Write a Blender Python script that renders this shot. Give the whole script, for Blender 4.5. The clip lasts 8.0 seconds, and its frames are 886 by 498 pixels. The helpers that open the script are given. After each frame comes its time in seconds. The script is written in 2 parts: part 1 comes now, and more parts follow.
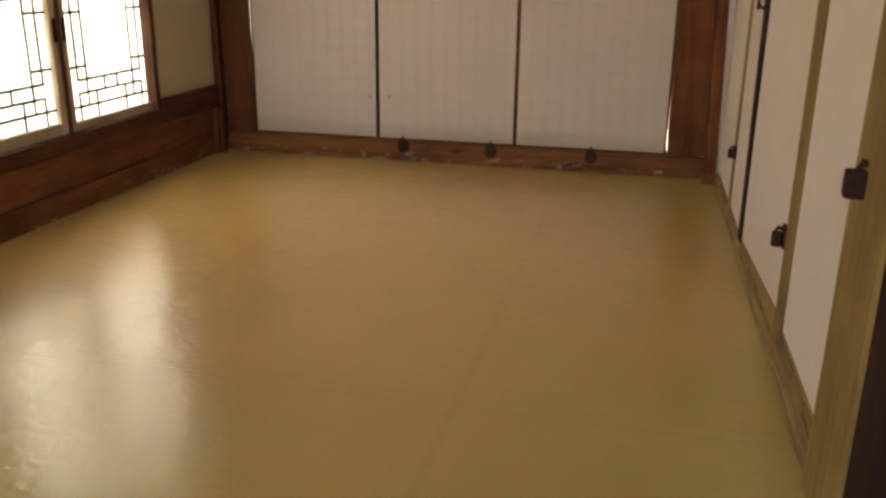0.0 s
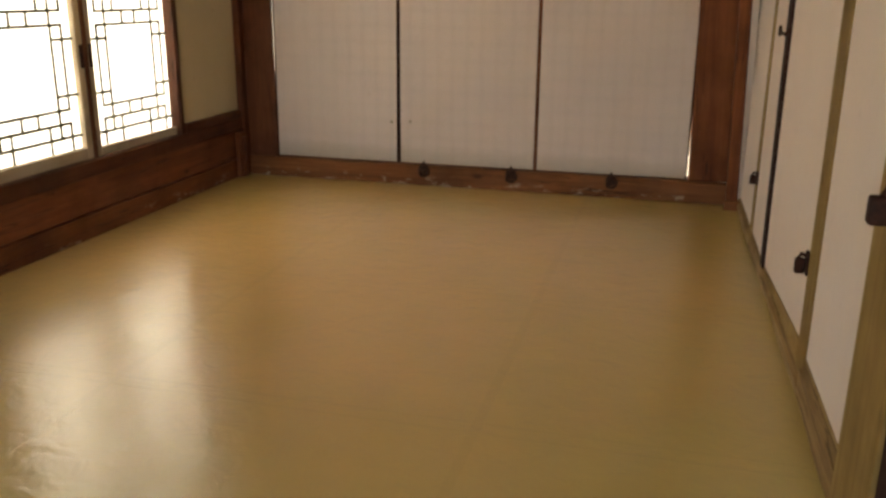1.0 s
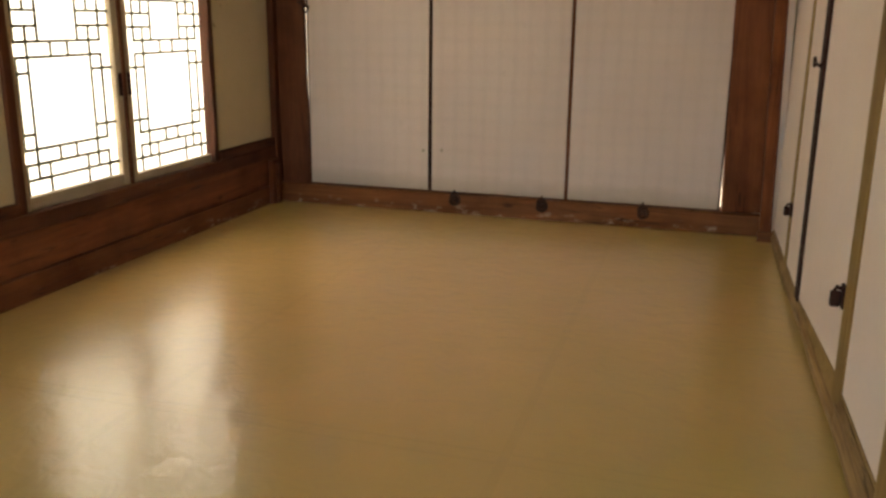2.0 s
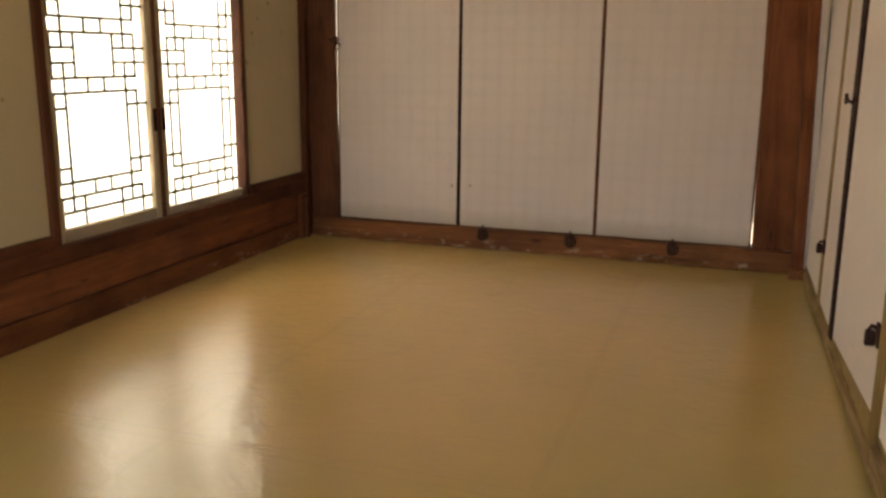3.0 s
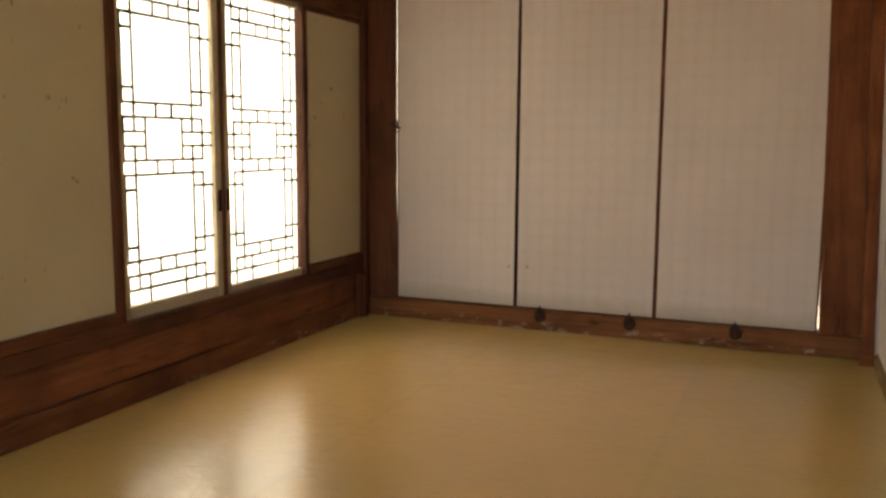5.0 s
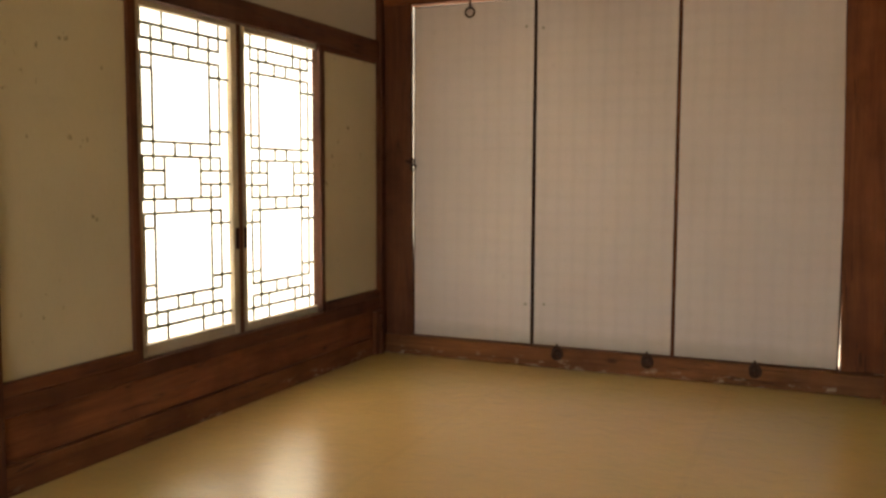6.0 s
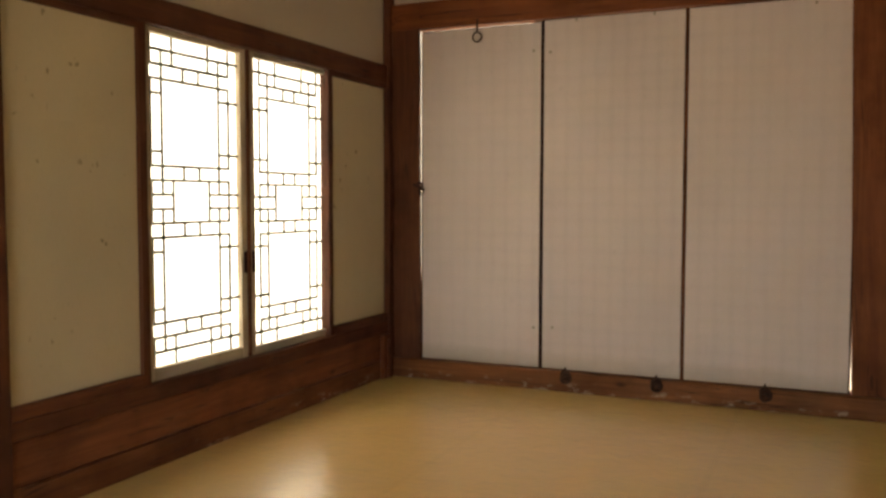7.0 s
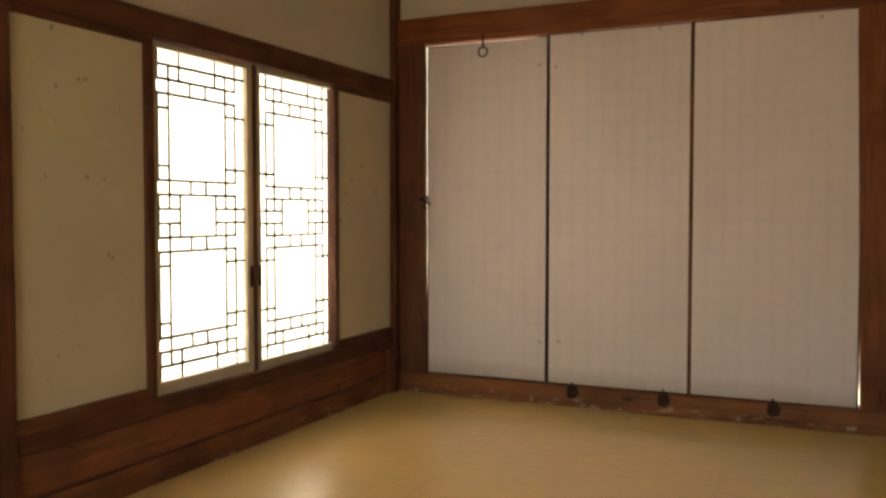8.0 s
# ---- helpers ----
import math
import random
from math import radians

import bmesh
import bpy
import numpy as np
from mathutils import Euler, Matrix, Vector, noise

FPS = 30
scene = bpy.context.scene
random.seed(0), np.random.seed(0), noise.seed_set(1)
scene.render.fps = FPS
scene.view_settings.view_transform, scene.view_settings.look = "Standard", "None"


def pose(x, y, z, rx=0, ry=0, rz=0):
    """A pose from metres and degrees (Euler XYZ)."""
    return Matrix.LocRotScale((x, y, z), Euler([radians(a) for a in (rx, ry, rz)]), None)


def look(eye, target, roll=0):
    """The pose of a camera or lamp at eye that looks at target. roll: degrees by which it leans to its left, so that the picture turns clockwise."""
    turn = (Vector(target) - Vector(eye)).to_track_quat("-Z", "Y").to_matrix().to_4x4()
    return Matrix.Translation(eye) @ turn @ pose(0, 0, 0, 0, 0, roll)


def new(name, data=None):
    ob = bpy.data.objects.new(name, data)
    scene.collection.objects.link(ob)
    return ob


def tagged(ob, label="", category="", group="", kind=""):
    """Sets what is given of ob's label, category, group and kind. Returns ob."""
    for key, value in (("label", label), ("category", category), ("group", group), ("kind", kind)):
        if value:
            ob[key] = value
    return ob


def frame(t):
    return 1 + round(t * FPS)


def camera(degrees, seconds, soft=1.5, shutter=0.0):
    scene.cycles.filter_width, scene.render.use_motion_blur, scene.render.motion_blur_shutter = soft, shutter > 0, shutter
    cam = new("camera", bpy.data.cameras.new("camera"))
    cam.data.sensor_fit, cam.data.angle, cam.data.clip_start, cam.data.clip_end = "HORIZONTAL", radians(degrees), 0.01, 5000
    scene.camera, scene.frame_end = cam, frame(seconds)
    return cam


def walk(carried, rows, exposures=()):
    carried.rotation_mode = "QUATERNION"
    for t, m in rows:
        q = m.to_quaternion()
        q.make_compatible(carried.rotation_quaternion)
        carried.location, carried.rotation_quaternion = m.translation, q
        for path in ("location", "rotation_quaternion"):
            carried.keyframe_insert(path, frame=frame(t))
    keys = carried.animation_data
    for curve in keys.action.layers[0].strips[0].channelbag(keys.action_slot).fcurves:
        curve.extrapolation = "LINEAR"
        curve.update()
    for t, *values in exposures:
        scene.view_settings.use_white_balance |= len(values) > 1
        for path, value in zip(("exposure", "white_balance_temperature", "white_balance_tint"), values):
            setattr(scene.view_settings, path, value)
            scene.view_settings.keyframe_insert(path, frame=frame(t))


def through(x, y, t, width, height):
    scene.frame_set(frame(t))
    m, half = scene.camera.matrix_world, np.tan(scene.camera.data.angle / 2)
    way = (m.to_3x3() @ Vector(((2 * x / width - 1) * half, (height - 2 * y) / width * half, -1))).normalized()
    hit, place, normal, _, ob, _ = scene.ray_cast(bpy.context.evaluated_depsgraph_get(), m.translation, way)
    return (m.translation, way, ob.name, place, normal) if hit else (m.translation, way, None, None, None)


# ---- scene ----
# camera: held in one spot, tilting up and turning to the left
cam = camera(54.0, 8.0, soft=2.8)
EYE = (0.0, 0.0, 1.08)
PATH = [  # seconds, yaw, pitch, roll
    (0.0, 13.694, -18.367, -0.550), (0.5, 14.103, -17.677, -0.427), (1.0, 15.038, -16.755, -0.464),
    (1.5, 16.115, -15.881, -0.519), (3.0, 19.002, -12.621, -0.531), (3.5, 19.990, -11.415, -0.480),
    (4.0, 20.995, -10.187, -0.518), (4.5, 21.964, -8.772, -0.451), (6.0, 23.833, -4.885, -0.210),
    (6.5, 24.098, -3.971, -0.087), (7.0, 24.337, -3.347, -0.065), (7.5, 24.585, -2.838, -0.045),
    (8.0, 24.730, -2.424, -0.010)]
EXPOSURE, KELVIN, TINT = 2.70, 7500, 11
walk(cam, [(t, pose(*EYE, 90 + p, r, y)) for t, y, p, r in PATH], [(0.0, EXPOSURE, KELVIN, TINT), (8.0, EXPOSURE, KELVIN, TINT)])

# ---- light: daylight from the window side ----
SUN_UP, SUN_TURN = radians(38), radians(262)
world = bpy.data.worlds.new("sky")
scene.world = world
world.use_nodes = True
wn = world.node_tree
sky = wn.nodes.new("ShaderNodeTexSky")
sky.sky_type = "NISHITA"
sky.sun_disc = False
sky.sun_elevation, sky.sun_rotation = SUN_UP, SUN_TURN
wn.links.new(sky.outputs[0], wn.nodes["Background"].inputs[0])
wn.nodes["Background"].inputs[1].default_value = 0.14
sun_data = bpy.data.lights.new("sun", "SUN")
sun_data.energy, sun_data.angle, sun_data.color = 4.9, radians(0.5), (1.0, 0.94, 0.85)
sun = new("sun", sun_data)
sun_dir = Vector((math.sin(SUN_TURN) * math.cos(SUN_UP), math.cos(SUN_TURN) * math.cos(SUN_UP), math.sin(SUN_UP)))
sun.matrix_world = look(sun_dir * 20, (0, 0, 0))
# daylight through an open doorway assumed behind the camera, unseen, filling the room
door_data = bpy.data.lights.new("doorway_daylight", "AREA")
door_data.shape, door_data.size, door_data.size_y = "RECTANGLE", 2.1, 2.0
door_data.energy, door_data.color = 1.8, (1.0, 0.95, 0.88)
door_light = new("doorway_daylight", door_data)
door_light.matrix_world = look((-0.95, -1.56, 1.05), (-0.95, 3.0, 1.05))


# ---- materials ----
class Nodes:
    """A short way to wire a node material."""

    def __init__(self, name):
        self.mat = bpy.data.materials.new(name)
        self.mat.use_nodes = True
        self.tree = self.mat.node_tree
        self.bsdf = self.tree.nodes["Principled BSDF"]
        self.coords = self.add("ShaderNodeTexCoord").outputs["Object"]
        self.rand = self.add("ShaderNodeObjectInfo").outputs["Random"]

    def add(self, kind, **inputs):
        n = self.tree.nodes.new(kind)
        for k, v in inputs.items():
            self.put(n.inputs[k.replace("_", " ")], v)
        return n

    def put(self, socket, v):
        if isinstance(v, bpy.types.NodeSocket):
            self.tree.links.new(v, socket)
        else:
            socket.default_value = v

    def shifted(self, scale=(1, 1, 1)):
        """Object coordinates, stretched, and moved by a chance of the object's own."""
        m = self.add("ShaderNodeMapping", Vector=self.coords, Scale=scale)
        c = self.add("ShaderNodeCombineXYZ")
        k = self.math("MULTIPLY", self.rand, 37.0)
        for axis in "XYZ":
            self.put(c.inputs[axis], k)
        self.put(m.inputs["Location"], c.outputs[0])
        return m.outputs[0]

    def noise(self, vec, scale, detail=4.0, rough=0.55, warp=0.0):
        n = self.add("ShaderNodeTexNoise", Vector=vec, Scale=scale, Detail=detail, Roughness=rough, Distortion=warp)
        return n.outputs["Fac"]

    def math(self, op, a, b=0.0):
        n = self.add("ShaderNodeMath")
        n.operation = op
        self.put(n.inputs[0], a)
        self.put(n.inputs[1], b)
        return n.outputs[0]

    def ramp(self, fac, *stops):
        n = self.add("ShaderNodeValToRGB", Fac=fac)
        els = n.color_ramp.elements
        while len(els) < len(stops):
            els.new(0.5)
        for e, (p, c) in zip(els, stops):
            e.position = p
            e.color = (*c, 1) if len(c) == 3 else c
        return n.outputs[0]

    def grey(self, fac, lo, hi, a=0.0, b=1.0):
        n = self.add("ShaderNodeMapRange", Value=fac, From_Min=lo, From_Max=hi, To_Min=a, To_Max=b)
        return n.outputs[0]

    def mix(self, fac, a, b, blend="MIX"):
        n = self.add("ShaderNodeMix")
        n.data_type, n.blend_type = "RGBA", blend
        self.put(n.inputs[0], fac)
        for s, v in ((n.inputs[6], a), (n.inputs[7], b)):
            self.put(s, (*v, 1) if isinstance(v, tuple) and len(v) == 3 else v)
        return n.outputs[2]

    def bump(self, height, strength, distance=0.004):
        b = self.add("ShaderNodeBump", Height=height, Strength=strength, Distance=distance)
        self.put(self.bsdf.inputs["Normal"], b.outputs[0])
        return b.outputs[0]

    def base(self, color, rough, metal=0.0, spec=0.5):
        self.put(self.bsdf.inputs["Base Color"], (*color, 1) if isinstance(color, tuple) and len(color) == 3 else color)
        self.put(self.bsdf.inputs["Roughness"], rough)
        self.put(self.bsdf.inputs["Metallic"], metal)
        self.put(self.bsdf.inputs["Specular IOR Level"], spec)
        return self.mat


def wood(name, dark, mid, light, rough=0.55, scuffs=0.0, grain=1.0, checks=0.75):
    """Wood with its grain along the local x axis; scuffs: pale chipped patches."""
    n = Nodes(name)
    v = n.shifted((0.55, 9.0, 9.0))
    bands = n.noise(v, 2.2, 5.0, 0.6, 0.9)
    fine = n.noise(n.shifted((2.0, 60.0, 60.0)), 3.0, 3.0, 0.6)
    blotch = n.noise(n.shifted(), 2.6, 4.0, 0.6)
    col = n.ramp(bands, (0.25, dark), (0.5, mid), (0.78, light))
    col = n.mix(n.grey(fine, 0.35, 0.7, 0.0, 0.45 * grain), col, dark)
    col = n.mix(n.grey(blotch, 0.45, 0.72, 0.0, 0.7), col, tuple(c * 0.55 for c in dark))
    split = n.math("ABSOLUTE", n.math("SUBTRACT", n.noise(n.shifted((0.7, 14.0, 14.0)), 1.6, 3.0, 0.55, 0.5), 0.5))
    where = n.noise(n.shifted((0.8, 2.0, 2.0)), 2.0, 2.0, 0.5)
    check = n.math("MULTIPLY", n.grey(split, 0.016, 0.004), n.grey(where, 0.50, 0.58))
    spot = n.add("ShaderNodeTexVoronoi", Vector=n.shifted((1.0, 2.2, 2.2)), Scale=2.3).outputs["Distance"]
    knot = n.grey(n.math("ADD", spot, n.math("MULTIPLY", fine, 0.05)), 0.115, 0.06)
    col = n.mix(n.math("MULTIPLY", check, checks), col, tuple(c * 0.28 for c in dark))
    col = n.mix(n.math("MULTIPLY", knot, checks), col, tuple(c * 0.35 for c in dark))
    tone = n.grey(n.rand, 0.0, 1.0, 0.85, 1.15)
    c3 = n.add("ShaderNodeCombineColor", Red=tone, Green=tone, Blue=tone).outputs[0]
    col = n.mix(1.0, col, c3, "MULTIPLY")
    if scuffs:
        where = n.noise(n.shifted((1.0, 2.2, 2.2)), 11.0, 5.0, 0.65)
        few = n.noise(n.shifted((1.0, 1.0, 1.0)), 2.2, 2.0, 0.5)
        patch = n.math("MULTIPLY", n.grey(where, 0.56, 0.62), n.grey(few, 0.53 - scuffs * 0.12, 0.59 - scuffs * 0.08))
        height = n.add("ShaderNodeSeparateXYZ", Vector=n.coords).outputs["Z"]
        patch = n.math("MULTIPLY", patch, n.grey(height, 0.01, -0.035))
        col = n.mix(n.math("MULTIPLY", patch, 0.5), col, (0.50, 0.43, 0.34))
    relief = n.math("ADD", n.math("ADD", bands, n.math("MULTIPLY", fine, 0.5)), n.math("MULTIPLY", check, -2.0 * checks))
    n.bump(relief, 0.45, 0.003)
    return n.base(col, n.grey(blotch, 0.3, 0.8, rough, rough + 0.2), 0.0, 0.25)


def paper(name, color, stain, specks=0.0, through=0.0, rough=0.85, bars=None):
    """Mulberry paper: fibres, soft stains, a few dirt specks; through: the share of light that it lets pass."""
    n = Nodes(name)
    cloud = n.noise(n.shifted(), 1.7, 4.0, 0.6)
    fibre = n.noise(n.shifted((14.0, 14.0, 3.0)), 9.0, 3.0, 0.7, 1.5)
    col = n.mix(n.grey(cloud, 0.35, 0.75, 0.0, 0.6), color, stain)
    col = n.mix(n.grey(fibre, 0.5, 0.75, 0.0, 0.18), col, tuple(c * 0.75 for c in stain))
    sag = n.math("MULTIPLY", cloud, 2.0)
    if bars:  # shadow lines of the backlit lattice, painted into the sheet's colour, with relief
        xyz = n.add("ShaderNodeSeparateXYZ", Vector=n.coords)
        fade = n.grey(n.noise(n.shifted(), 1.9, 3.0, 0.6), 0.32, 0.66, 0.30, 1.0)
        wander = n.math("MULTIPLY", n.math("SUBTRACT", n.noise(n.shifted(), 7.0, 2.0, 0.5), 0.5), 0.030)
        for axis, step, start, most in bars:
            along = n.math("ADD", n.math("SUBTRACT", xyz.outputs[axis], start), wander)
            k = n.math("FRACT", n.math("ADD", n.math("MULTIPLY", along, 1 / step), 0.5))
            near = n.grey(n.math("ABSOLUTE", n.math("SUBTRACT", k, 0.5)), 0.26, 0.06)
            col = n.mix(n.math("MULTIPLY", n.math("MULTIPLY", near, fade), most), col, tuple(c * 0.72 for c in stain))
            sag = n.math("ADD", sag, n.math("MULTIPLY", near, n.math("MULTIPLY", fade, most * 4.0)))
        pull = n.noise(n.shifted((9.0, 9.0, 0.8)), 3.0, 3.0, 0.6, 0.6)  # long upright puckers
        sag = n.math("ADD", sag, n.math("MULTIPLY", pull, 0.9))
        rim = n.noise(n.shifted((1.0, 1.0, 2.0)), 4.0, 4.0, 0.65)
        low = n.grey(n.math("ADD", xyz.outputs["Z"], n.math("MULTIPLY", rim, -0.10)), 0.06, -0.03)
        col = n.mix(n.math("MULTIPLY", low, 0.5), col, (0.36, 0.31, 0.22))  # grime along the foot
    if specks:
        spots = n.noise(n.shifted((1.0, 1.0, 0.8)), 17.0, 2.5, 0.55)
        few = n.noise(n.shifted(), 3.2, 2.0, 0.5)
        hit = n.math("MULTIPLY", n.grey(spots, 0.675, 0.725), n.grey(few, 0.45, 0.55))
        col = n.mix(n.math("MULTIPLY", hit, specks), col, (0.10, 0.07, 0.04))
    nor = n.bump(n.math("ADD", sag, n.math("MULTIPLY", fibre, 0.25)), 0.45 if bars else 0.3, 0.004)
    n.base(col, rough, 0.0, 0.2)
    if through:
        tr = n.add("ShaderNodeBsdfTranslucent", Color=col, Normal=nor)
        mx = n.add("ShaderNodeMixShader", Fac=through)
        n.tree.links.new(n.bsdf.outputs[0], mx.inputs[1])
        n.tree.links.new(tr.outputs[0], mx.inputs[2])
        n.tree.links.new(mx.outputs[0], n.tree.nodes["Material Output"].inputs["Surface"])
    return n.mat


def oiled_floor(name, depth=1.0):
    """Oiled paper: nearly even yellow, glossy, with soft creases."""
    n = Nodes(name)
    lay = n.add("ShaderNodeMapping", Vector=n.coords, Location=(3.7, 1.9, 0.37)).outputs[0]
    cloud = n.noise(lay, 0.9, 3.0, 0.5)
    mottle = n.noise(lay, 6.0, 4.0, 0.6)
    fine = n.noise(lay, 80.0, 3.0, 0.6)
    col = n.ramp(n.math("ADD", n.math("MULTIPLY", cloud, 0.75), n.math("MULTIPLY", mottle, 0.25)),
                 (0.30, (0.485, 0.375, 0.108)), (0.52, (0.54, 0.425, 0.133)), (0.72, (0.59, 0.470, 0.160)))
    # far floor's warm bounce and door reflection, painted as a brighter tan patch
    away = n.add("ShaderNodeVectorMath", Vector=n.coords)
    away.operation = "DISTANCE"
    away.inputs[1].default_value = (-1.25, 3.15, 0.0)
    edge = n.math("ADD", away.outputs["Value"], n.math("MULTIPLY", n.math("SUBTRACT", n.noise(lay, 1.6, 3.0, 0.55), 0.5), 1.6))
    tan = n.grey(edge, 2.3, 0.6)
    col = n.mix(n.math("MULTIPLY", tan, 0.74), col, (0.84, 0.505, 0.215))
    col = n.mix(n.grey(fine, 0.55, 0.8, 0.0, 0.10), col, (0.42, 0.24, 0.06))
    c3 = n.add("ShaderNodeCombineColor", Red=depth, Green=depth, Blue=depth * 0.96).outputs[0]
    col = n.mix(1.0, col, c3, "MULTIPLY")
    wavy = n.noise(lay, 3.0, 1.0, 0.5)
    crease = n.noise(lay, 14.0, 2.0, 0.5, 0.6)
    fold = n.math("ADD", n.math("MULTIPLY", wavy, 1.0), n.math("MULTIPLY", crease, 1.5))
    n.bump(fold, 0.18, 0.010)
    film = n.add("ShaderNodeBump", Height=n.math("ADD", fold, n.math("MULTIPLY", mottle, 0.9)), Strength=0.27, Distance=0.010)
    n.put(n.bsdf.inputs["Coat Normal"], film.outputs[0])
    pool = n.noise(lay, 4.5, 3.0, 0.55, 0.4)
    n.put(n.bsdf.inputs["Coat Weight"], 0.9)
    rub = n.noise(lay, 15.0, 3.0, 0.6, 1.0)
    gloss = n.math("ADD", n.math("MULTIPLY", pool, 0.5), n.math("MULTIPLY", rub, 0.5))
    n.put(n.bsdf.inputs["Coat Roughness"], n.grey(gloss, 0.36, 0.64, 0.125, 0.27))
    return n.base(col, n.grey(mottle, 0.3, 0.75, 0.30, 0.38), 0.0, 0.4)


def iron(name, dark=(0.020, 0.008, 0.007), light=(0.055, 0.020, 0.015)):
    n = Nodes(name)
    rust = n.noise(n.shifted(), 45.0, 4.0, 0.65)
    col = n.ramp(rust, (0.35, dark), (0.65, light))
    n.bump(rust, 0.4, 0.001)
    return n.base(col, n.grey(rust, 0.3, 0.7, 0.6, 0.85), 0.0, 0.2)


RED_WOOD = wood("red_brown_wood", (0.12, 0.031, 0.009), (0.215, 0.061, 0.017), (0.29, 0.093, 0.027))
SILL_WOOD = wood("scuffed_sill_wood", (0.09, 0.028, 0.010), (0.215, 0.076, 0.024), (0.33, 0.135, 0.048), 0.55, 1.7)
DARK_WOOD = wood("dark_brown_wood", (0.062, 0.019, 0.008), (0.115, 0.037, 0.015), (0.17, 0.06, 0.025))
BOARD_WOOD = wood("left_board_wood", (0.105, 0.033, 0.014), (0.205, 0.067, 0.027), (0.275, 0.100, 0.041), 0.5)
FOOT_WOOD = wood("worn_foot_beam_wood", (0.105, 0.034, 0.014), (0.195, 0.068, 0.026), (0.285, 0.110, 0.043), 0.5, 0.35)
PALE_WOOD = wood("pale_yellow_wood", (0.22, 0.13, 0.04), (0.33, 0.212, 0.072), (0.42, 0.285, 0.11), 0.55, 0.0, 1.0, 0.4)
DIRTY_WOOD = wood("dirty_sill_wood", (0.16, 0.092, 0.040), (0.35, 0.222, 0.094), (0.50, 0.35, 0.17), 0.6, 1.2)
SASH_WOOD = wood("greyed_sash_wood", (0.38, 0.305, 0.21), (0.47, 0.385, 0.275), (0.54, 0.445, 0.33), 0.6, 0.0, 0.6, 0.0)
BAR_WOOD = wood("thin_lattice_wood", (0.035, 0.030, 0.014), (0.055, 0.046, 0.022), (0.08, 0.066, 0.034), 0.7)
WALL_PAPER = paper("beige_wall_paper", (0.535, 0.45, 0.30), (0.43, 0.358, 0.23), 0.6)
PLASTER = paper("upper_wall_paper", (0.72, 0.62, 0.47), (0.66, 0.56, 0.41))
# darker than PLASTER; on the ceiling it also cuts bounce to the upper walls
UPPER_PAPER = paper("darker_upper_paper", (0.50, 0.42, 0.32), (0.43, 0.355, 0.265))
DOOR_PAPER = paper("white_door_paper", (0.71, 0.606, 0.566), (0.62, 0.525, 0.485), 0.06, 0.10, bars=[("X", 0.083, 0.0, 0.12), ("Z", 0.0872, 0.06, 0.07)])
SIDE_PAPER = paper("side_door_paper", (0.80, 0.70, 0.65), (0.72, 0.62, 0.565), 0.10)
WINDOW_PAPER = paper("window_paper", (0.88, 0.88, 0.84), (0.84, 0.84, 0.79), 0.0, 0.6)
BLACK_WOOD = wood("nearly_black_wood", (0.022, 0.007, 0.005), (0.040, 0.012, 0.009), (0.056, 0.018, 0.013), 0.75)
FLOOR_PAPER = oiled_floor("oiled_paper_floor")
SEAM_PAPER = oiled_floor("oiled_paper_overlap", 0.96)
IRON = iron("black_iron")
RUST = iron("rusty_iron", (0.026, 0.012, 0.008), (0.075, 0.034, 0.019))
STUD = paper("grey_stud", (0.40, 0.35, 0.27), (0.32, 0.28, 0.21))
EARTH = paper("packed_earth", (0.30, 0.25, 0.19), (0.24, 0.20, 0.15))

# ---- helpers for building ----
WORLD_AT = {}


def thing(name, m, label, category, group="", kind=""):
    ob = new(name)
    ob.empty_display_size = 0.1
    ob.matrix_basis = m
    WORLD_AT[ob] = m
    return tagged(ob, label, category, group, kind)


def mesh_of(name, bm, material, smooth=False):
    me = bpy.data.meshes.new(name)
    bm.to_mesh(me)
    bm.free()
    me.materials.append(material)
    if smooth:
        for p in me.polygons:
            p.use_smooth = True
    return me


def part(name, data, material, parent, label="", m=Matrix(), smooth=False):
    """One mesh object under a thing or a part; m is its pose in the world."""
    me = data if isinstance(data, bpy.types.Mesh) else mesh_of(name, data, material, smooth)
    ob = new(name, me)
    if parent is not None:
        ob.parent = parent
        ob.matrix_basis = WORLD_AT[parent].inverted() @ m
    else:
        ob.matrix_basis = m
    WORLD_AT[ob] = m
    return tagged(ob, label)


def structure(name, bm, material, label, category, m=Matrix()):
    ob = part(name, bm, material, None, "", m)
    return tagged(ob, label, category, "", "structure")


def box(x0, x1, y0, y1, z0, z1, bevel=0.0, bm=None):
    bm = bm or bmesh.new()
    made = bmesh.ops.create_cube(bm, size=1.0)["verts"]
    for v in made:
        v.co = Vector((x0 if v.co.x < 0 else x1, y0 if v.co.y < 0 else y1, z0 if v.co.z < 0 else z1))
    if bevel:
        edges = list({e for v in made for e in v.link_edges})
        bmesh.ops.bevel(bm, geom=edges, offset=bevel, segments=2, profile=0.6, affect="EDGES")
    return bm


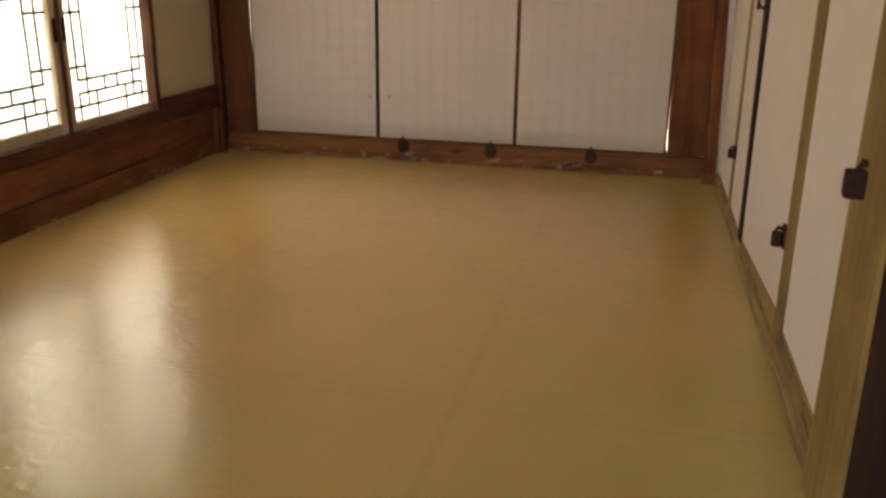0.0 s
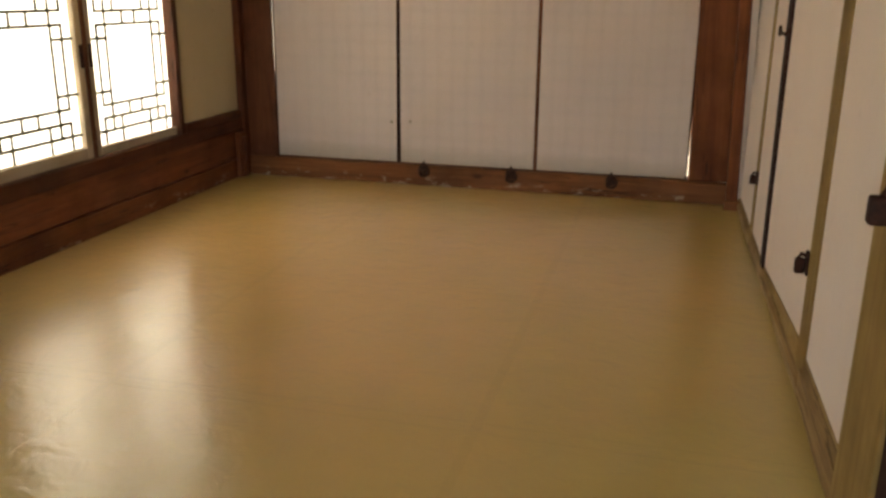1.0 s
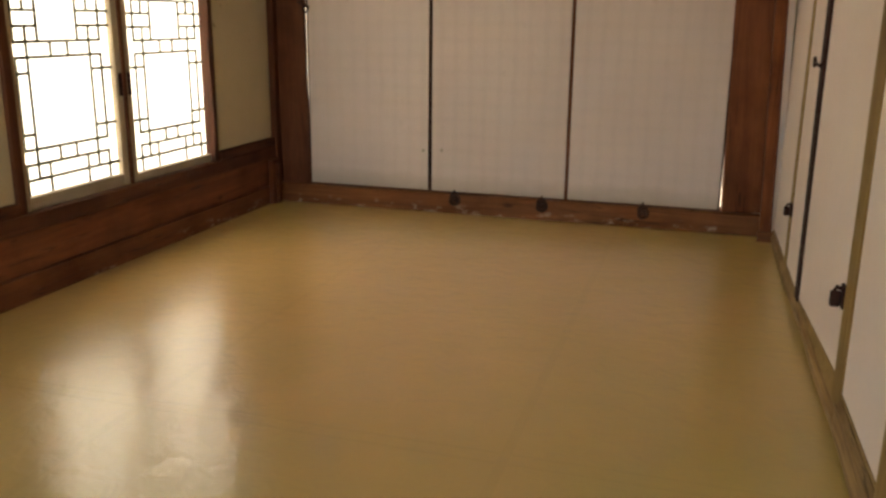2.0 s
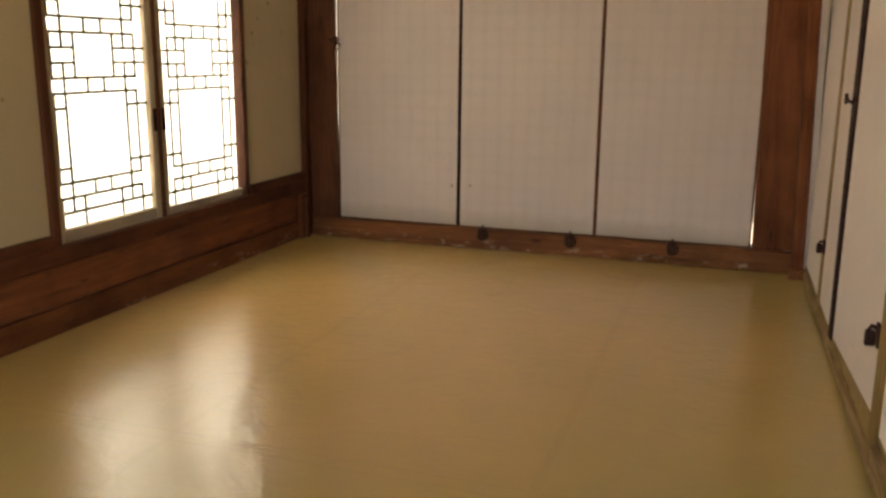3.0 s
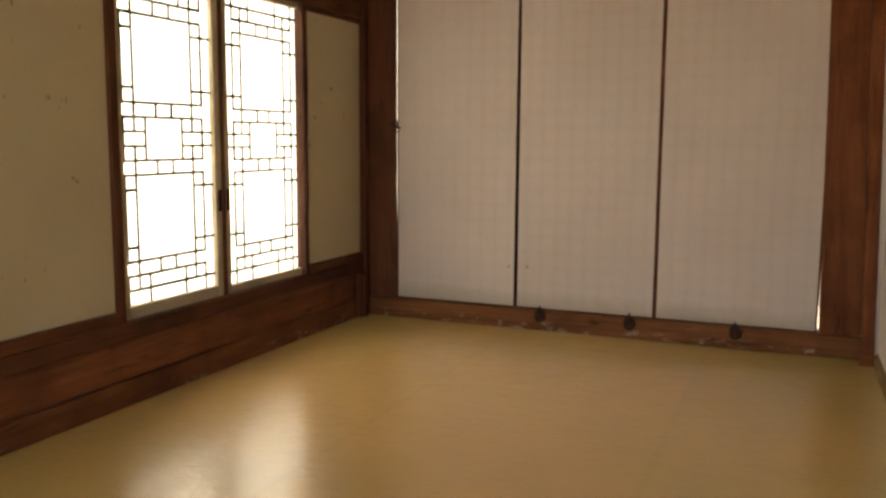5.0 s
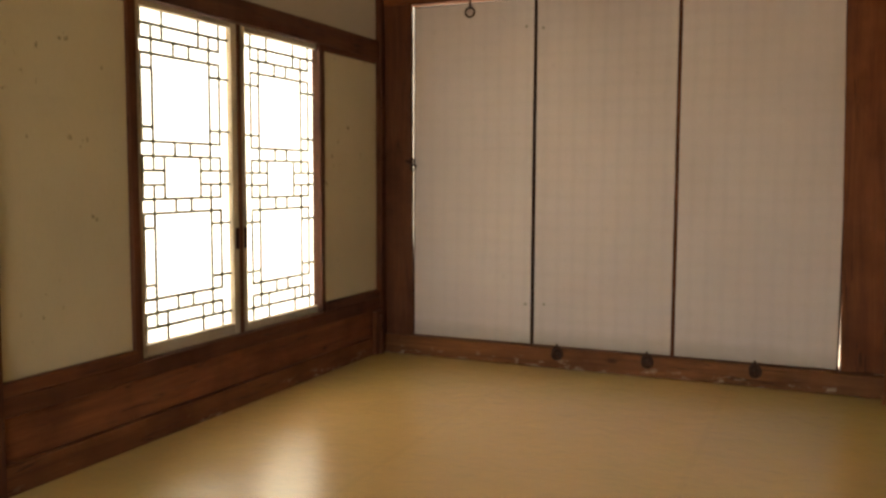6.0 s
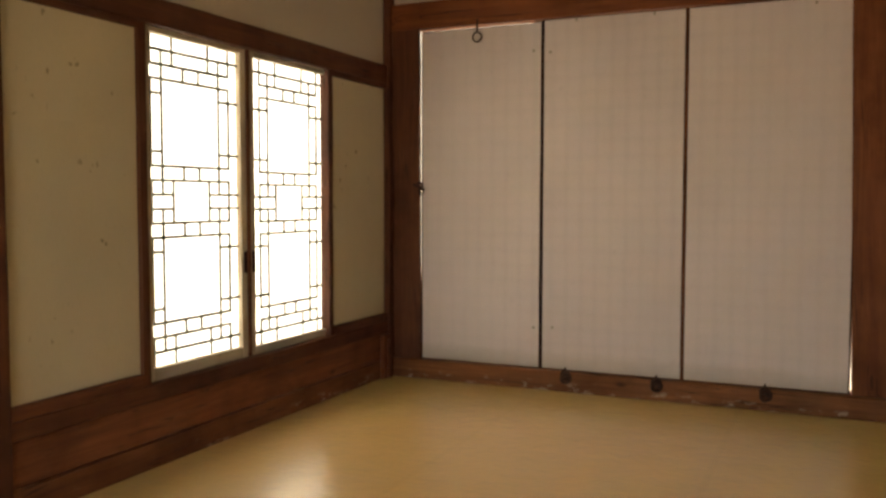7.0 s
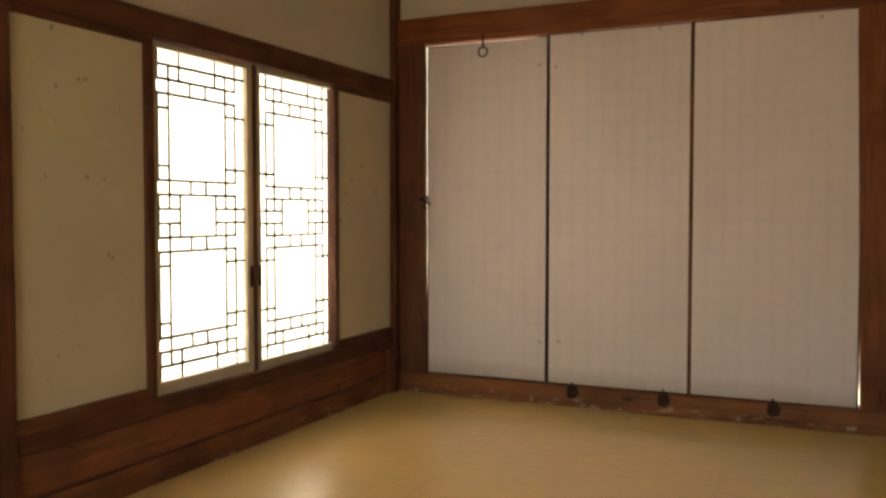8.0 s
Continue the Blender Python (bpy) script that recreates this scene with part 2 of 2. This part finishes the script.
def member(length, width, depth, bevel=0.004, wear=0.0, seed=0, steps=0):
    """A squared timber along local x, from 0; wear: how far its faces wander, in metres."""
    bm = bmesh.new()
    n = steps or max(2, int(length / 0.10))
    w, d, b = width / 2, depth / 2, bevel
    ring = [(-w, -d + b), (-w + b, -d), (w - b, -d), (w, -d + b), (w, d - b), (w - b, d), (-w + b, d), (-w, d - b)]
    rows = []
    for i in range(n + 1):
        x = length * i / n
        row = []
        for k, (y, z) in enumerate(ring):
            j = noise.noise((x * 3.1 + seed * 7.3, k * 0.9, seed * 3.7)) * wear if wear else 0.0
            sc = 1 + j / max(0.02, min(w, d))
            row.append(bm.verts.new((x, y * sc, z * sc)))
        rows.append(row)
    for a, c in zip(rows, rows[1:]):
        for k in range(8):
            bm.faces.new((a[k], a[(k + 1) % 8], c[(k + 1) % 8], c[k]))
    bm.faces.new(rows[0][::-1])
    bm.faces.new(rows[-1])
    bmesh.ops.recalc_face_normals(bm, faces=bm.faces)
    return bm


SEED = [0]


def timber(name, lo, hi, material, parent, base=Matrix(), label="", bevel=0.004, wear=0.0015):
    """A timber that fills the box lo..hi (in the space of base), its grain along the longest side."""
    SEED[0] += 1
    size = [h - l for l, h in zip(lo, hi)]
    axis = size.index(max(size))
    mid = [(l + h) / 2 for l, h in zip(lo, hi)]
    mid[axis] = lo[axis]
    if axis == 0:
        turn, w, d = Matrix(), size[1], size[2]
    elif axis == 1:
        turn, w, d = Matrix.Rotation(radians(90), 4, "Z"), size[0], size[2]
    else:
        w, d = size[1], size[0]
        turn = Matrix(((0, 0, -1, 0), (0, 1, 0, 0), (1, 0, 0, 0), (0, 0, 0, 1)))
    bm = member(size[axis], w, d, min(bevel, min(w, d) * 0.3), min(wear, min(w, d) * 0.05), SEED[0])
    return part(name, bm, material, parent, label, base @ Matrix.Translation(mid) @ turn)


def tube(points, radius, sides=8, closed=False):
    """A round bar along a line of points."""
    bm = bmesh.new()
    pts = [Vector(p) for p in points]
    n = len(pts)
    rows = []
    for i, p in enumerate(pts):
        a = pts[(i - 1) % n] if closed or i > 0 else p
        c = pts[(i + 1) % n] if closed or i < n - 1 else p
        way = (c - a).normalized()
        side = way.cross(Vector((0.13, 0.31, 0.94))).normalized()
        up = way.cross(side)
        rows.append([bm.verts.new(p + radius * (math.cos(q) * side + math.sin(q) * up))
                     for q in (2 * math.pi * k / sides for k in range(sides))])
    pairs = list(zip(rows, rows[1:] + rows[:1])) if closed else list(zip(rows, rows[1:]))
    for r, s in pairs:
        for k in range(sides):
            bm.faces.new((r[k], r[(k + 1) % sides], s[(k + 1) % sides], s[k]))
    if not closed:
        bm.faces.new(rows[0][::-1])
        bm.faces.new(rows[-1])
    bmesh.ops.recalc_face_normals(bm, faces=bm.faces)
    return bm


def circle_points(r, axis="y", n=20):
    ps = [(r * math.cos(2 * math.pi * k / n), r * math.sin(2 * math.pi * k / n)) for k in range(n)]
    return [(a, 0, b) if axis == "y" else (0, a, b) for a, b in ps]


# ---- the room's planes ----
XL, YB = -2.484, 4.693      # window wall, door wall
REAR, TOP = -1.5, 2.62
RIGHT = Matrix.Translation((0.424, 0, 0)) @ Matrix.Rotation(radians(1.117), 4, "Z")  # side wall: local x = 0 is its face

# ground outside and floor slab
structure("ground", box(-400, 400, -400, 400, -0.75, -0.45), EARTH, "bare packed earth outside the house", "ground")
# added backdrop wall: keeps blown-out sky from showing in the door gaps
structure("wall_yard", box(-14, 10, 8.6, 8.8, -0.45, 3.1), EARTH, "plain clay-coloured backdrop wall added beyond the doors to block the sky", "wall")
floor = structure("floor", box(-2.62, 0.62, REAR - 0.1, 4.83, -0.12, -0.004), FLOOR_PAPER,
                  "glossy yellow oiled paper floor", "floor")
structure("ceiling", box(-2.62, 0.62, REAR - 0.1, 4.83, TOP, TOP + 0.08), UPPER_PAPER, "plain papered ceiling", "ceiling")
wall_rear = structure("wall_rear", box(-2.62, 0.62, REAR - 0.1, REAR, 2.12, TOP), PLASTER,
                      "plain papered wall with an open doorway", "wall")
part("wall_panel", box(-2.62, -2.02, REAR - 0.1, REAR, -0.004, 2.119), PLASTER, wall_rear)
part("wall_panel", box(0.12, 0.62, REAR - 0.1, REAR, -0.004, 2.119), PLASTER, wall_rear)

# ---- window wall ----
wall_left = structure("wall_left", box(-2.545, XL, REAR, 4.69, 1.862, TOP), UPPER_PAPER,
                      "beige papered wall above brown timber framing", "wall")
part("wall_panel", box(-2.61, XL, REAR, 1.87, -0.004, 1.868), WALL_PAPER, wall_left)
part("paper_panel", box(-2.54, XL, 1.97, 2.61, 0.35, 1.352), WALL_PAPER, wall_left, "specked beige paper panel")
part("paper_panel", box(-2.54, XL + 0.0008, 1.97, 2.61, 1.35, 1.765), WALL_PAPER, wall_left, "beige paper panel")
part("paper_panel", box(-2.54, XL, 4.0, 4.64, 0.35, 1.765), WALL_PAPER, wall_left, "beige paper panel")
timber("lintel", (-2.545, 1.98, 1.760), (-2.458, 4.64, 1.868), DARK_WOOD, wall_left)
timber("post", (-2.62, 1.85, -0.004), (-2.452, 1.988, TOP - 0.003), DARK_WOOD, wall_left)
timber("corner_post", (-2.62, 4.628, -0.004), (-2.447, 4.81, TOP - 0.003), DARK_WOOD, wall_left)
timber("jamb", (-2.545, 2.600, 0.336), (-2.468, 2.646, 1.762), DARK_WOOD, wall_left)
timber("jamb", (-2.545, 3.988, 0.336), (-2.468, 4.026, 1.762), DARK_WOOD, wall_left)
timber("window_sill", (-2.545, 1.985, 0.268), (-2.456, 4.629, 0.338), DARK_WOOD, wall_left)
timber("panel_rail", (-2.545, 1.985, 0.336), (-2.458, 2.600, 0.386), DARK_WOOD, wall_left)
timber("panel_rail", (-2.545, 1.985, 1.735), (-2.464, 2.600, 1.762), DARK_WOOD, wall_left)
timber("panel_rail", (-2.545, 4.026, 1.732), (-2.464, 4.629, 1.762), DARK_WOOD, wall_left)
timber("panel_rail", (-2.545, 4.026, 0.336), (-2.458, 4.629, 0.386), DARK_WOOD, wall_left)
timber("skirting_board", (-2.60, 1.985, 0.106), (-2.476, 4.629, 0.266), BOARD_WOOD, wall_left)
timber("ground_beam", (-2.60, 1.985, -0.004), (-2.462, 4.629, 0.103), FOOT_WOOD, wall_left)
timber("corner_block", (-2.462, 4.535, -0.002), (-2.436, 4.627, 0.262), DARK_WOOD, wall_left, bevel=0.004)
timber("corner_block", (-2.4355, 4.572, -0.001), (-2.421, 4.616, 0.235), DARK_WOOD, wall_left, bevel=0.005)


# ---- lattice windows ----
COLS = {1: 0.106, 2: 0.21, 3: 0.313, 4: 0.42, 5: 0.577, 6: 0.68, 7: 0.79, 8: 0.9}


def lattice_lines():
    """The bars of the lattice in units: (u0, v0, u1, v1); u across, v down in 23 equal steps."""
    rows = {1: [(0, 1)], 2: [(.106, .9)], 3: [(.106, .9)], 4: [(0, .21), (.79, 1)], 8: [(0, .21), (.79, 1)],
            9: [(.106, .9)], 10: [(.106, .9)], 11: [(0, .313), (.68, 1)]}
    cols = [(0, 1, (1, 3, 6, 8)), (1, 2, (1, 2, 3, 6, 7, 8)), (2, 3, (2, 4, 5, 7)), (3, 9, (1, 2, 7, 8)),
            (9, 10, (2, 4, 5, 7)), (10, 11, (1, 2, 3, 6, 7, 8)), (11, 12, (1, 3, 6, 8))]
    out = []
    for v, spans in rows.items():
        for a, b in spans:
            out += [(a, v, b, v), (a, 23 - v, b, 23 - v)]
    for v0, v1, names in cols:
        for k in names:
            out.append((COLS[k], v0, COLS[k], v1))
            if v1 <= 11:
                out.append((COLS[k], 23 - v1, COLS[k], 23 - v0))
    return out


def lattice_window(y0, y1, stile_a, stile_b, u0y, u1y, b0, b1, pull_at):
    """A sliding sash in the window wall between y0 and y1."""
    z0, z1, x = 0.334, 1.776, -2.512
    sash = thing("lattice_window", Matrix.Translation((x, (y0 + y1) / 2, z0)),
                 "pale wooden lattice sash backed with glowing white paper", "window", "pair of lattice windows")
    timber("stile", (x - 0.016, y0, z0), (x + 0.016, y0 + stile_a, z1), SASH_WOOD, sash, wear=0.0006)
    timber("stile", (x - 0.016, y1 - stile_b, z0), (x + 0.016, y1, z1), SASH_WOOD, sash, wear=0.0006)
    i0, i1 = y0 + stile_a, y1 - stile_b
    timber("rail", (x - 0.016, i0, z0), (x + 0.015, i1, b0), SASH_WOOD, sash, wear=0.0006)
    timber("rail", (x - 0.016, i0, b1), (x + 0.015, i1, z1), SASH_WOOD, sash, wear=0.0006)
    part("paper_pane", box(x - 0.013, x - 0.012, i0 - 0.01, i1 + 0.01, b0 - 0.01, b1 + 0.01), WINDOW_PAPER, sash,
         "white mulberry paper pane")
    half, rise = 0.0036, 0.0061
    for k, (u0, v0, u1, v1) in enumerate(lattice_lines()):
        ya, yb = max(i0 + half, u0y + u0 * (u1y - u0y)), min(i1 - half, u0y + u1 * (u1y - u0y))
        zb, za = b1 - v0 / 23 * (b1 - b0), b1 - v1 / 23 * (b1 - b0)
        if u0 == u1:
            lo, hi = (x - 0.0105, ya - half, za + (rise if v1 < 23 else -0.003)), (x - 0.0015, ya + half, zb - (rise if v0 > 0 else -0.003))
        else:
            lo, hi = (x - 0.0108, ya - half, za - rise), (x - 0.0008, yb + half, zb + rise)
        part("lattice_bar", box(*sum(zip(lo, hi), ())), BAR_WOOD, sash)
    part("pull", box(x + 0.0165, x + 0.021, pull_at - 0.011, pull_at + 0.011, 0.732, 0.832, 0.002), IRON, sash,
         "dark metal finger pull")
    return sash


lattice_window(2.644, 3.309, 0.050, 0.041, 2.651, 3.268, 0.388, 1.739, 3.290)
lattice_window(3.334, 4.036, 0.040, 0.036, 3.374, 3.998, 0.375, 1.735, 3.353)
timber("meeting_strip", (-2.530, 3.310, 0.334), (-2.490, 3.333, 1.774), DARK_WOOD, wall_left)

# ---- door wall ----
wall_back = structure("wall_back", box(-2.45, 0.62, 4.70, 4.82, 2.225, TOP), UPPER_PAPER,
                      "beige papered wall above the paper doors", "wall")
timber("lintel", (-2.447, 4.662, 2.072), (0.62, 4.695, 2.228), RED_WOOD, wall_back)
timber("lintel_back", (-2.447, 4.696, 2.084), (0.62, 4.815, 2.224), RED_WOOD, wall_back)
timber("door_sill", (-2.447, 4.652, -0.004), (0.305, 4.815, 0.112), SILL_WOOD, wall_back, wear=0.003, bevel=0.008)
crooked = Matrix.Translation((-2.260, 0, 0.112)) @ Matrix.Rotation(radians(-0.28), 4, "Y")
# darker wood on this jamb puts the corner's shade into its colour
timber("jamb", (-0.178, 4.668, 0.0), (0.0, 4.692, 1.962), DARK_WOOD, wall_back, crooked)
timber("jamb_back", (-2.447, 4.693, 0.112), (-2.335, 4.81, 2.11), DARK_WOOD, wall_back)
crooked = Matrix.Translation((0.0905, 0, 0.112)) @ Matrix.Rotation(radians(-1.3), 4, "Y")
timber("jamb", (0.0, 4.668, 0.003), (0.200, 4.81, 1.960), RED_WOOD, wall_back, crooked)
crooked = Matrix.Translation((0.283, 0, 0)) @ Matrix.Rotation(radians(-1.7), 4, "Y")
timber("corner_post", (0.0, 4.560, -0.004), (0.057, 4.662, 2.12), RED_WOOD, wall_back, crooked)
timber("corner_foot", (0.272, 4.538, -0.003), (0.346, 4.560, 0.048), SILL_WOOD, wall_back)
part("wall_filler", box(0.022, 0.090, 4.602, 4.69, 0.0, 2.07), SIDE_PAPER, wall_back, m=crooked)
part("wall_filler", box(0.240, 0.62, 4.70, 4.81, -0.004, 2.07), PLASTER, wall_back)


def paper_door(x0, x1, z0, z1, lean, label, studs=(), sag=0.0, bare=(0.002, 0.002)):
    """A tall hanging door: a paper sheet on the room's side of a frame with lattice bars."""
    m = Matrix.Translation(((x0 + x1) / 2, YB, z0)) @ Matrix.Rotation(radians(lean), 4, "Y")
    door = thing("paper_door", m, label, "door", "row of paper doors")
    w, h = (x1 - x0) / 2, z1 - z0
    # sheet stops short of the foot; the bare dark rail draws the shadow line
    sheet = box(-w + bare[0], w - bare[1], 0.0, 0.0012, 0.006, h - 0.007)
    for v in sheet.verts:
        if v.co.z > h / 2 and v.co.x < 0:
            v.co.z -= sag
    part("paper_sheet", sheet, DOOR_PAPER, door, m=m)
    for a, low in ((-w, sag), (w - 0.05, 0.0)):
        timber("stile", (a, 0.0016, 0), (a + 0.05, 0.036, h - low), DARK_WOOD, door, m, wear=0.0)
    for a, low in ((0, 0.0), (h - 0.06, sag)):
        timber("rail", (-w + 0.05, 0.0016, a), (w - 0.05, 0.034, a + 0.06 - low), DARK_WOOD, door, m, wear=0.0)
    upright = mesh_of("lattice_bar", box(-0.006, 0.006, 0.0018, 0.022, 0.06, h - 0.06), DARK_WOOD)
    across = mesh_of("lattice_bar", box(-w + 0.05, w - 0.05, 0.0018, 0.020, -0.005, 0.005), DARK_WOOD)
    for k in range(-4, 5):
        if abs(k * 0.083) < w - 0.055:
            part("lattice_bar", upright, None, door, m=m @ Matrix.Translation((k * 0.083, 0.0, 0)))
    for k in range(1, 21):
        part("lattice_bar", across, None, door, m=m @ Matrix.Translation((0, 0.0003, 0.06 + 0.0872 * k)))
    for sx, sz in studs:
        part("stud", tube([(sx - (x0 + x1) / 2, 0.001, sz - z0), (sx - (x0 + x1) / 2, -0.0025, sz - z0)], 0.0085, 10), STUD, door, "small grey stud", m)
    return door


paper_door(-2.266, -1.524, 0.1135, 2.066, 0.10, "tall door papered in white, slightly crooked in its frame", [(-1.556, 0.346), (-1.57, 1.905)], 0.008, (0.009, 0.002))
paper_door(-1.506, -0.737, 0.1135, 2.071, 0.0, "tall door papered in plain white paper", [(-1.446, 0.352), (-1.47, 1.89), (-1.321, 2.055), (-0.899, 2.054)])
paper_door(-0.721, 0.081, 0.1135, 2.071, 0.0, "tall door papered in white, gap beside the jamb", [(-0.114, 2.040)], 0.0, (0.002, 0.009))
timber("meeting_strip", (-1.525, 4.712, 0.113), (-1.505, 4.735, 2.071), BLACK_WOOD, wall_back, wear=0.0)
timber("meeting_strip", (-0.736, 4.694, 0.113), (-0.722, 4.735, 2.071), RED_WOOD, wall_back, wear=0.0)

# ---- side wall with sliding doors ----
wall_right = structure("wall_right", box(0.05, 0.16, 1.50, 4.56, 2.0, TOP), PLASTER,
                       "papered wall above pale timber sliding doors", "wall", RIGHT)
part("wall_panel", box(0.105, 0.16, 1.5, 4.56, -0.004, 1.999), PLASTER, wall_right, m=RIGHT)
part("wall_panel", box(0.022, 0.104, 4.597, 4.69, -0.004, 1.999), SIDE_PAPER, wall_right, m=RIGHT)
# near-black colour stands in for shadow that the doorway lamp would light up
part("wall_panel", box(0.03, 0.16, 0.85, 1.37, -0.004, TOP), BLACK_WOOD, wall_right, "plain near-black wall panel, coloured for the shadow past the post", m=RIGHT)
part("wall_panel", box(0.03, 0.16, REAR, 0.849, -0.004, TOP), PLASTER, wall_right, m=RIGHT)
timber("door_sill", (0.001, 2.352, -0.004), (0.12, 4.60, 0.050), DIRTY_WOOD, wall_right, RIGHT, wear=0.006, bevel=0.012)
timber("door_sill", (0.0, 1.80, -0.004), (0.12, 2.350, 0.108), DIRTY_WOOD, wall_right, RIGHT, wear=0.007, bevel=0.014)
timber("lintel", (0.01, 1.80, 1.90), (0.10, 4.60, 2.002), PALE_WOOD, wall_right, RIGHT)


def ring_pull(parent, m, q, deep=1.0):
    """An iron pull that stands out from the stile: plate with drop and staple."""
    plate = part("pull_plate", box(-0.005, 0.004, -0.022 * q, 0.022 * q, -0.032 * q, 0.032 * q, 0.002), IRON, parent, "dark iron pull", m)
    part("drop", box(-0.034 * q * deep, -0.008 * q, -0.012 * q * deep, 0.012 * q * deep, -0.030 * q, 0.014 * q, 0.006 * q), IRON, plate, "", m)
    part("staple", tube([(0.0, 0, 0.020 * q), (-0.020 * q, 0, 0.026 * q), (-0.026 * q, 0, 0.012 * q), (-0.024 * q, 0, 0.0)],
                        0.006 * q), IRON, plate, "", m, True)


def side_door(y0, y1, stile, skew=0.0, pull=None, foot_at=0.051):
    """A papered leaf whose pale stile shows on the edge nearer the entrance."""
    m = RIGHT @ Matrix.Translation((0.014, y0, foot_at))
    door = thing("side_door", m, "white papered door with a pale wooden stile", "door", "side doors")
    w, h = y1 - y0, 1.898 - foot_at
    sheet, foot = box(0.004, 0.03, stile + 0.001, w, 0.012, h), box(0.002, 0.032, stile + 0.001, w, 0.0, 0.011, 0.001)
    for bm in (sheet, foot):
        for v in bm.verts:
            if v.co.y < w / 2 and 0.008 < v.co.z < 0.02:
                v.co.z += skew
    part("paper_sheet", sheet, SIDE_PAPER, door, m=m)
    if stile:
        timber("stile", (0.0, 0, 0), (0.034, stile, h), PALE_WOOD, door, m)
    part("rail", foot, PALE_WOOD, door, m=m)
    if pull:
        y, z, q = pull
        ring_pull(door, m @ Matrix.Translation((0, y, z)), q)
    return door


side_door(3.905, 4.595, 0.082, 0.0, (0.012, 0.25, 0.9))
side_door(3.475, 3.902, 0.0)
side_door(2.36, 3.405, 0.13, 0.066, (0.145, 0.298, 1.0))
side_door(1.80, 2.358, 0.0, foot_at=0.109)
# fills the gap between the leaves with near-black wood in place of shade
leaning = RIGHT @ Matrix.Translation((0, 3.40, 0.05)) @ Matrix.Rotation(radians(-2.0), 4, "X")
timber("edge_strip", (0.010, -0.004, 0.001), (0.05, 0.082, 1.86), BLACK_WOOD, wall_right, leaning)

# end post, leaning a little, and the dark post behind it, its shadow coloured in
lean = RIGHT @ Matrix.Translation((0, 1.79, 0)) @ Matrix.Rotation(radians(1.9), 4, "X")
end_post = timber("end_post", (-0.006, -0.262, -0.004), (0.10, 0.0, 2.0), PALE_WOOD, wall_right, lean, "pale yellow wooden post")
at = lean @ Matrix.Translation((0.010, -0.085, 0.712))
ring_pull(thing("door_pull", at, "dark iron pull on the pale end post", "door pull"), at, 1.2, 1.25)
timber("dark_post", (0.0, 1.37, -0.004), (0.12, 1.50, TOP - 0.005), BLACK_WOOD, wall_right, RIGHT)

# ---- iron fittings ----
def ring_staple(x, z, y, label):
    """A ring that hangs from a staple with a round back plate."""
    m = Matrix.Translation((x, y, z))
    lock = thing("ring_lock", m, label, "door lock", "iron rings on the sill")
    part("back_plate", tube([(0, 0.002, 0), (0, -0.004, 0)], 0.030, 14), RUST, lock, m=m)
    part("staple", tube([(0, 0, 0.012), (0, -0.018, 0.010), (0, -0.022, 0), (0, -0.018, -0.006), (0, 0, -0.008)], 0.0045), RUST,
         lock, m=m, smooth=True)
    part("ring", tube(circle_points(0.026), 0.0080, 8, True), RUST, lock, "",
         m @ Matrix.Translation((0.005, -0.016, -0.014)) @ Matrix.Rotation(radians(10), 4, "X") @ Matrix.Rotation(radians(25), 4, "Z"), True)
    part("pin", tube([(0.002, -0.010, 0.005), (0.0, -0.006, 0.045)], 0.005), RUST, lock, m=m, smooth=True)
    return lock


for lx in (-1.353, -0.854, -0.308):
    ring_staple(lx, 0.096, 4.650, "black iron ring and staple on the door sill")

m = Matrix.Translation((-1.894, 4.672, 2.064))
hanger = thing("door_hook", m, "black iron ring hanging from the lintel", "hook")
part("strap", box(-0.006, 0.006, -0.018, -0.010, -0.045, 0.035, 0.002), RUST, hanger, m=m)
part("ring", tube(circle_points(0.027), 0.005, 8, True), RUST, hanger, "", m @ Matrix.Translation((0, -0.016, -0.066)), True)

m = Matrix.Translation((-2.262, 4.668, 1.14))
latch = thing("door_latch", m, "small iron latch bridging jamb and door", "latch")
part("bar", tube([(-0.040, -0.006, 0.020), (-0.012, -0.014, 0.010), (0.010, -0.012, -0.004), (0.026, 0.006, -0.010)], 0.0065), IRON, latch, m=m, smooth=True)
part("eye", tube(circle_points(0.016), 0.0055, 8, True), IRON, latch, "", m @ Matrix.Translation((0.004, -0.012, 0.016)), True)
part("eye", tube(circle_points(0.015), 0.0055, 8, True), IRON, latch, "", m @ Matrix.Translation((0.010, -0.010, -0.022)), True)

m = RIGHT @ Matrix.Translation((0.016, 3.55, 0.93))
hook = thing("door_hook", m, "black iron hook across the gap of the side doors", "hook")
part("bar", tube([(-0.008, 0.10, 0.004), (-0.016, 0.04, 0.0), (-0.014, -0.10, -0.006), (-0.010, -0.13, 0.012)], 0.006), IRON, hook, m=m, smooth=True)
part("eye", tube(circle_points(0.016, "x"), 0.005, 8, True), IRON, hook, "", m @ Matrix.Translation((-0.010, 0.10, 0)), True)

# ---- floor sheets, and the strips where they overlap ----
XS = [-2.46, -1.49, -0.43, 0.42]
YS = [-1.5, -0.01, 0.97, 1.95, 2.93, 3.91, 4.65]
for i, (a, b) in enumerate(zip(XS, XS[1:])):
    for j, (c, d) in enumerate(zip(YS, YS[1:])):
        part("paper_sheet", box(a, b, c, d, -0.003, 0.0, 0.0005), FLOOR_PAPER, floor)
        if i:
            part("overlap_strip", box(a - 0.014, a + 0.014, c, d, -0.002, 0.0003), SEAM_PAPER, floor)
        if j:
            for off in (-0.022, 0.030):
                part("overlap_strip", box(a + 0.016, b - 0.016, c + off - 0.006, c + off + 0.006, -0.002, 0.0002), SEAM_PAPER, floor)
